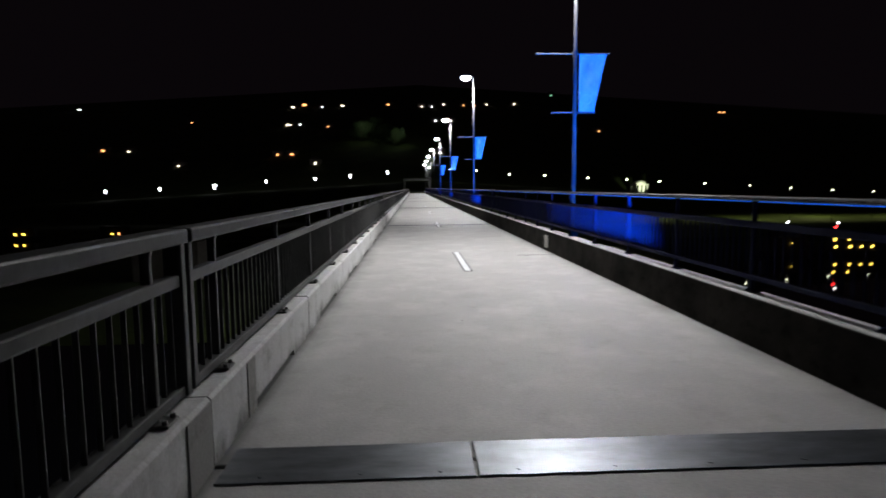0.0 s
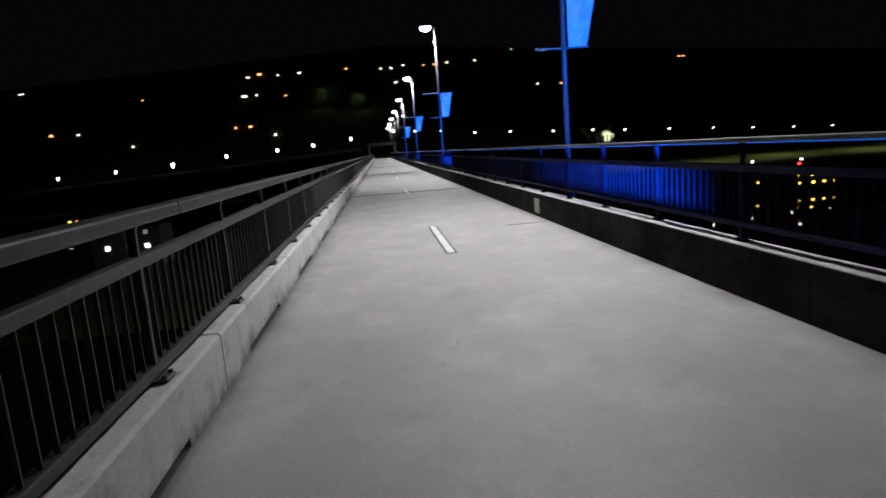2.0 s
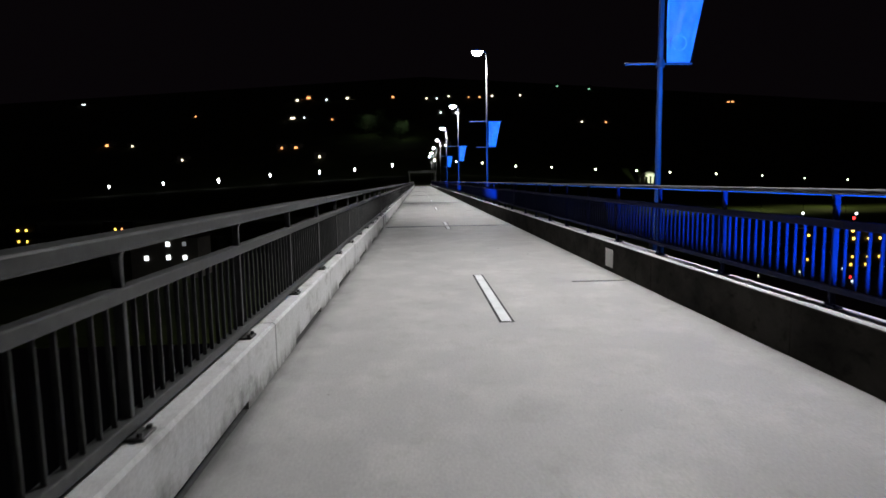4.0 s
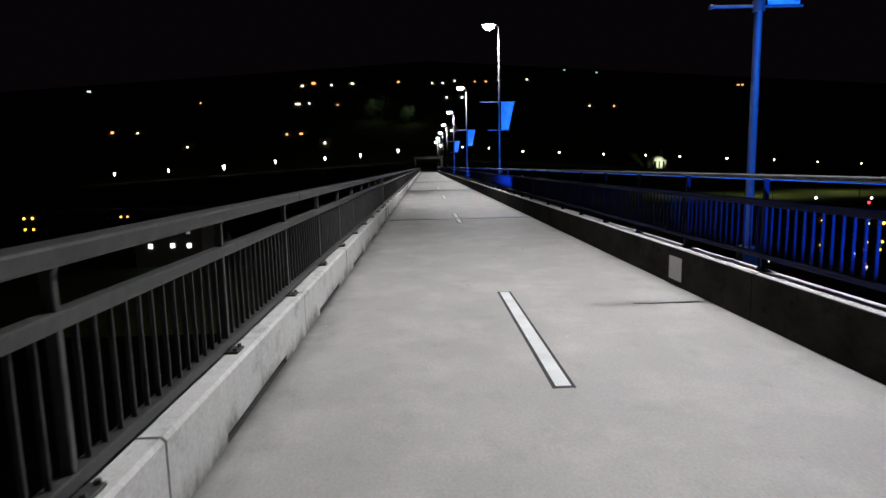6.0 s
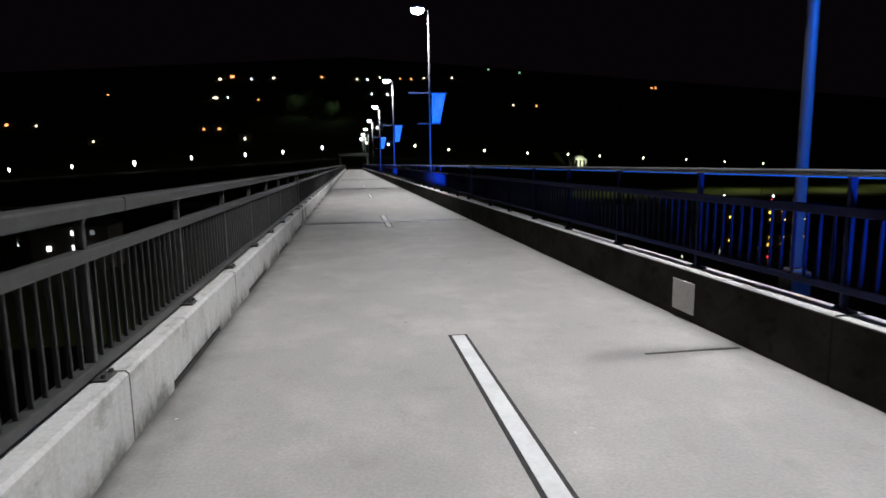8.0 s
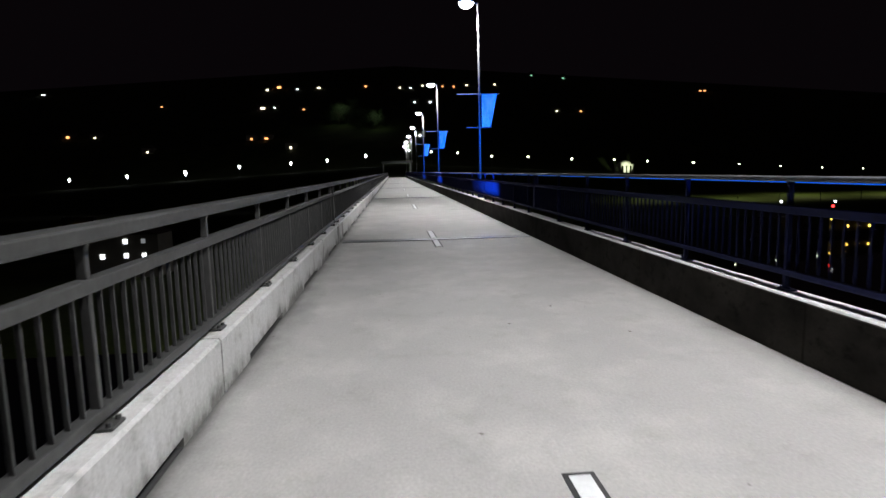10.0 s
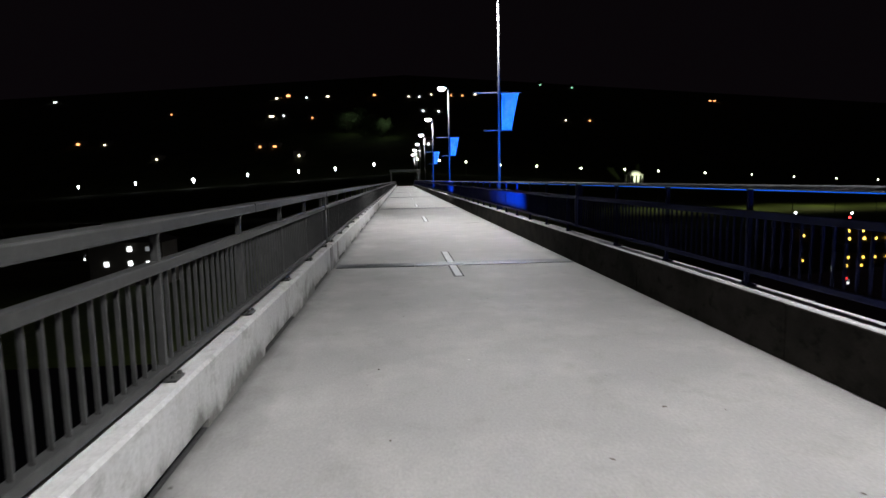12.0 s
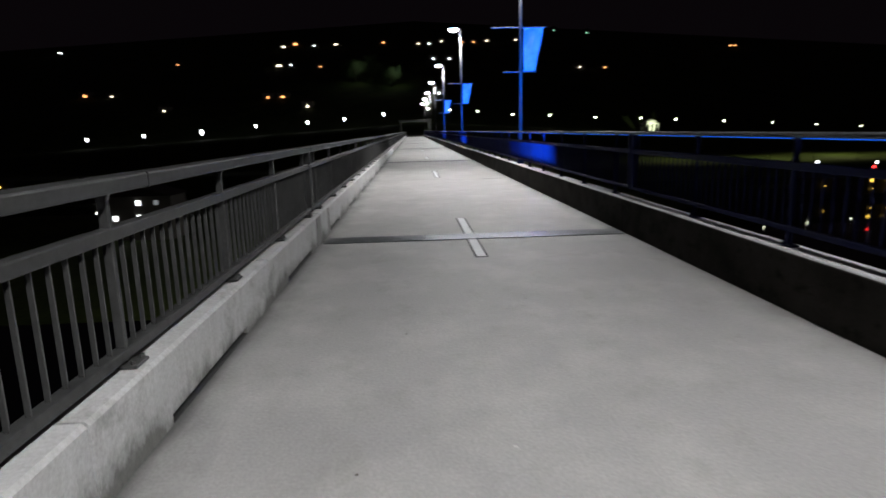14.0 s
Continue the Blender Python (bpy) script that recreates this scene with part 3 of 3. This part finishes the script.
def promenade_lamp(warm, size, height):
    p = thing("promenade_lamp", (0, 0, 0), "riverside path lamp with a glowing round head", "street lamp", "lamps along the riverside path")
    bm = bmesh.new()
    add_tube(bm, (0, 0, -1.5), (0, 0, height), 0.12, 0.07, 8)
    part("post", bm, POLE, p)
    bm = bmesh.new()
    bmesh.ops.create_icosphere(bm, subdivisions=2, radius=size)
    # west globes drawn out downwards, the light on their posts put into the shape
    for v in bm.verts:
        if v.co.z < 0 and not warm:
            v.co = Vector((v.co.x * (1 + 0.35 * v.co.z / size), v.co.y * (1 + 0.35 * v.co.z / size), v.co.z * 2.6))
    bmesh.ops.translate(bm, verts=bm.verts, vec=(0, 0, height + size * 0.8))
    part("globe", bm, GLOBE_WARM if warm else GLOBE, p, smooth=True)
    return p


for row, warm in ((WEST, False), (EAST, True)):
    for i, (sx, sz) in enumerate(row):
        far = 272 if sx > 80 else 400
        x, z = at_range(sx, sz, far)
        base = land(x, far)
        size = 0.66 if not warm else (0.62 if i < 6 else (0.42 if i < 9 else 0.30))
        if sx == -83.5:
            size = 0.95
        ob = promenade_lamp(warm, size, max(2.0, z - base - size))
        ob.location = (x, far, base)

for x, y, e in ((132, 315, 6000), (170, 302, 8000), (215, 312, 9000), (262, 300, 10000), (315, 308, 10000)):
    lp = bpy.data.lights.new("lawn_light", "SPOT")
    lp.energy, lp.color, lp.shadow_soft_size, lp.spot_size, lp.spot_blend = e, (1.0, 1.0, 0.45), 0.5, radians(150), 0.4
    new("lawn_light", lp).matrix_world = pose(x, y, land(x, y) + 15)


# ---------------------------------------------------------------- houses on the hill
def house(mat, wide, high, two=False):
    h = thing("house", (0, 0, 0), "house on the dark hillside with a lit window", "house", "houses on the hill")
    w, d, t = wide / 2 + 3.5, 8.0, high / 2 + 2.4
    box_part("wall", HOUSE_WALL, h, -w, w, 0, d, -7, t)
    bm = bmesh.new()
    add_prism(bm, [(-w - 0.5, t), (w + 0.5, t), (0, t + 2.6)], -0.5, d + 0.5)
    part("roof", bm, ROOF, h)
    for off in ((-wide * 0.9, wide * 0.9) if two else (0,)):
        win = box_part("window", mat, h, off - wide / 2, off + wide / 2, -0.06, -0.01, -high / 2, high / 2, label="lit window")
        bm = bmesh.new()
        add_box(bm, off - wide / 2 - 0.1, off + wide / 2 + 0.1, -0.12, 0.0, -high / 2 - 0.15, -high / 2)
        part("sill", bm, HOUSE_WALL, win)
    return h


# sight-line x and z at 260 m, window size, glow
LIGHTS = (
    (-133.7, 33.9, 1.6, 1.6, COLD, 1), (-126.6, 17.7, 4.0, 3.2, WARM, 0), (-116.5, 17.3, 2.6, 2.4, CREAM, 0),
    (-97.2, 11.4, 2.4, 2.6, CREAM, 0), (-90.2, 28.7, 2.0, 1.6, WARM, 0),
    (-49.2, 34.6, 3.4, 2.2, CREAM, 0), (-44.6, 35.5, 5.2, 3.2, WARM, 0), (-37.5, 34.7, 1.8, 2.2, COLD, 0), (-29.1, 35.1, 3.8, 2.4, CREAM, 0),
    (-10.6, 35.5, 3.0, 2.4, WARM, 0), (-51.5, 27.6, 6.5, 2.2, CREAM, 0), (-46.8, 27.7, 1.6, 2.4, COLD, 0),
    (-56.7, 15.7, 2.6, 2.6, WARM, 0), (-50.9, 15.8, 4.4, 2.4, WARM, 0), (-41.5, 12.0, 2.4, 3.4, CREAM, 0),
    (3.1, 34.8, 2.2, 1.8, CREAM, 0), (7.3, 34.7, 2.2, 2.0, COLD, 0), (12.2, 35.5, 2.0, 2.0, CREAM, 0), (20.3, 35.1, 1.8, 1.8, WARM, 0),
    (30.0, 35.4, 2.6, 2.2, CREAM, 0), (24.8, 35.0, 2.4, 2.0, WARM, 0), (41.5, 35.5, 2.4, 2.2, CREAM, 0),
    (8.8, 29.1, 2.2, 2.0, COLD, 0), (15.1, 28.9, 2.6, 2.4, COLD, 0), (10.6, 15.8, 3.0, 2.6, COLD, 0), (67.4, 24.6, 2.2, 2.2, CREAM, 0), (77.5, 24.3, 2.4, 2.4, WARM, 0),
    (129.5, 31.8, 3.6, 1.4, WARM, 1), (56.7, 38.9, 2.6, 2.0, GREENISH, 0), (69.9, 37.7, 3.0, 2.0, GREENISH, 0), (-35.5, 26.9, 2.4, 1.6, WARM, 0),
)
for sx, sz, w, hh, mat, two in LIGHTS:
    y = 415.0
    while y < 880:
        x, z = at_range(sx, sz, y)
        if z - 1.2 <= land(x, y):
            break
        y += 4
    f = y / 880
    house(mat, w * f, hh * f, bool(two)).location = (x, y, z)

# white pavilion on the bank, floodlit
px = at_range(97.8, 0.4, 395)[0]
pz = land(px, 395)
pav = thing("pavilion", (px, 395, pz), "floodlit pale domed pavilion with tall arched openings", "pavilion")
bm = bmesh.new()
bmesh.ops.create_uvsphere(bm, u_segments=24, v_segments=14, radius=1.0)
for v in bm.verts:
    v.co = Vector((v.co.x * 4.3, v.co.y * 4.3 + 4.5, 5.9 + max(v.co.z, -0.12) * 2.4))
part("dome", bm, STONE, pav, smooth=True)
bm = bmesh.new()
add_box(bm, -5.1, 5.1, 0.2, 8.8, 4.7, 5.7, bevel=0.15)
part("entablature", bm, STONE, pav)
for x0, y0 in ((-5.0, 0.3), (-1.9, 0.3), (0.6, 0.3), (3.6, 0.3), (-5.0, 7.2), (3.6, 7.2)):
    bm = bmesh.new()
    add_box(bm, x0, x0 + 1.4, y0, y0 + 1.4, -0.6, 4.72, bevel=0.12)
    part("pillar", bm, STONE, pav)
sp = bpy.data.lights.new("pavilion_flood", "SPOT")
sp.energy, sp.color, sp.spot_size, sp.spot_blend, sp.shadow_soft_size = 52000, (0.88, 1.0, 0.62), radians(22), 0.5, 0.3
new("pavilion_flood", sp).matrix_world = look((px - 5, 374, pz + 1.0), (px, 395, pz + 4.0))


# ---------------------------------------------------------------- moored boats and jetty lights
def lit_boat(x, y, spots, label):
    b = thing("moored_boat", (x, y, WATER_Z), label, "boat", "moored boats")
    bm = bmesh.new()
    add_prism(bm, [(-9, 1.4), (-8.2, -0.4), (8.2, -0.4), (9.4, 1.6)], -2.0, 2.0)
    part("hull", bm, BLACKBOX, b)
    box_part("cabin", BLACKBOX, b, -7.6, 6.8, -1.7, 1.6, 1.5, 6.1, bevel=0.1)
    for dx, dz, mat, r in spots:
        bm = bmesh.new()
        if dz > 6.1:
            add_tube(bm, (0, 0, -dz + 1.0), (0, 0, 0), 0.05, 0.05, 6)
            part("light_mast", bm, POLE, b, at=(dx, -1.9, dz))
            bm = bmesh.new()
        bmesh.ops.create_icosphere(bm, subdivisions=2, radius=r)
        for v in bm.verts:
            v.co.y *= 0.5
        part("lamp", bm, mat, b, at=(dx, -1.9, dz), smooth=True)
    return b


lit_boat(142.5, 189, ((-6.7, 9.4, RED, 0.45), (-6.0, 10.8, COLD, 0.42), (-6.8, 5.4, YELLOW, 0.48), (-2.0, 5.4, YELLOW, 0.42), (-6.4, 2.9, YELLOW, 0.45), (-1.5, 2.9, YELLOW, 0.46), (2.3, 2.9, YELLOW, 0.42), (5.9, 2.9, YELLOW, 0.42)), "moored boat with two rows of yellow cabin lights")
lit_boat(139, 218, ((-0.7, 9.3, COLD, 0.5),), "dark moored boat with a white masthead light")
lit_boat(122, 192, ((1.5, 3.9, YELLOW, 0.4),), "dark moored boat with one yellow cabin light")
lit_boat(-148, 304, ((-1.6, 2.4, YELLOW, 0.5), (1.6, 2.4, WARM, 0.55)), "moored boat with twin amber cabin lights")
lit_boat(-194, 304, ((-2.0, 2.7, YELLOW, 0.6), (2.0, 2.7, YELLOW, 0.6)), "moored boat with twin yellow cabin lights")

bh = thing("boathouse", (-61.5, 150, WATER_Z), "dark boathouse over the water with white lit windows", "boathouse")
box_part("wall", HOUSE_WALL, bh, -9, 7, 0, 9, 0.5, 10.8)
bm = bmesh.new()
add_prism(bm, [(-9.6, 10.8), (7.6, 10.8), (-1, 13.4)], -0.6, 9.6)
part("roof", bm, ROOF, bh)
for wx, wz, mat in ((-0.1, 9.3, COLD), (3.8, 9.3, DIM), (-5.3, 6.0, COLD), (-0.1, 6.1, COLD), (3.8, 6.0, COLD)):
    box_part("window", mat, bh, wx - 0.45, wx + 0.45, -0.08, -0.01, wz - 0.5, wz + 0.5, label="lit window")



# ---------------------------------------------------------------- trees by the landing
def tree(x, y, height, seed):
    rnd = random.Random(seed)
    t = thing("tree", (x, y, land(x, y)), "leafy tree on the dark bank", "tree", "trees by the landing")
    bm = bmesh.new()
    add_tube(bm, (0, 0, -0.5), (0.2, 0, height * 0.5), 0.35, 0.2, 10)
    for i in range(7):
        a = i * 2.4
        add_tube(bm, (0.15, 0, height * (0.3 + 0.03 * i)), (math.cos(a) * height * 0.25, math.sin(a) * height * 0.25, height * (0.62 + 0.04 * i)), 0.14, 0.04, 6)
    part("trunk", bm, BARK, t)
    v, f = [], []
    clumps = [(rnd.gauss(0, height * 0.24), rnd.gauss(0, height * 0.2), height * rnd.uniform(0.18, 0.98), height * rnd.uniform(0.08, 0.16)) for _ in range(44)]
    for cx, cy, cz, cr in clumps:
        for _ in range(70):
            p = Vector((cx + rnd.gauss(0, cr * 0.6), cy + rnd.gauss(0, cr * 0.6), cz + rnd.gauss(0, cr * 0.5)))
            q = Euler((rnd.uniform(0, 6), rnd.uniform(0, 6), rnd.uniform(0, 6))).to_matrix()
            n = len(v)
            s = rnd.uniform(0.22, 0.45)
            v += [p + q @ Vector(c) * s for c in ((-1, 0, 0), (0, -0.5, 0.1), (1, 0, 0), (0, 0.5, 0.1))]
            f.append((n, n + 1, n + 2, n + 3))
    me = bpy.data.meshes.new("crown")
    me.from_pydata(v, [], f)
    part("crown", me, LEAF, t)
    me.materials.append(LEAF)
    return t


for i, (sx, sz, h) in enumerate(((-22, 20.5, 17), (-17, 21.5, 19), (-12, 20.0, 16), (-8, 18.5, 15), (-25, 21.0, 15), (-15, 19.0, 14))):
    y = 415.0
    while y < 700 and at_range(sx, sz, y)[1] > land(at_range(sx, sz, y)[0], y):
        y += 3
    x = at_range(sx, sz, y)[0]
    tree(x, y, h, i)
    if i in (0, 3):
        # bare point light added to brighten the crowns, with no lamp of its own
        tl = bpy.data.lights.new("crown_fill_light", "POINT")
        tl.energy, tl.color, tl.shadow_soft_size = 650, (0.9, 1.0, 0.8), 0.3
        new("crown_fill_light", tl).location = (x + 3, y - 8, land(x, y) + h * 0.75)
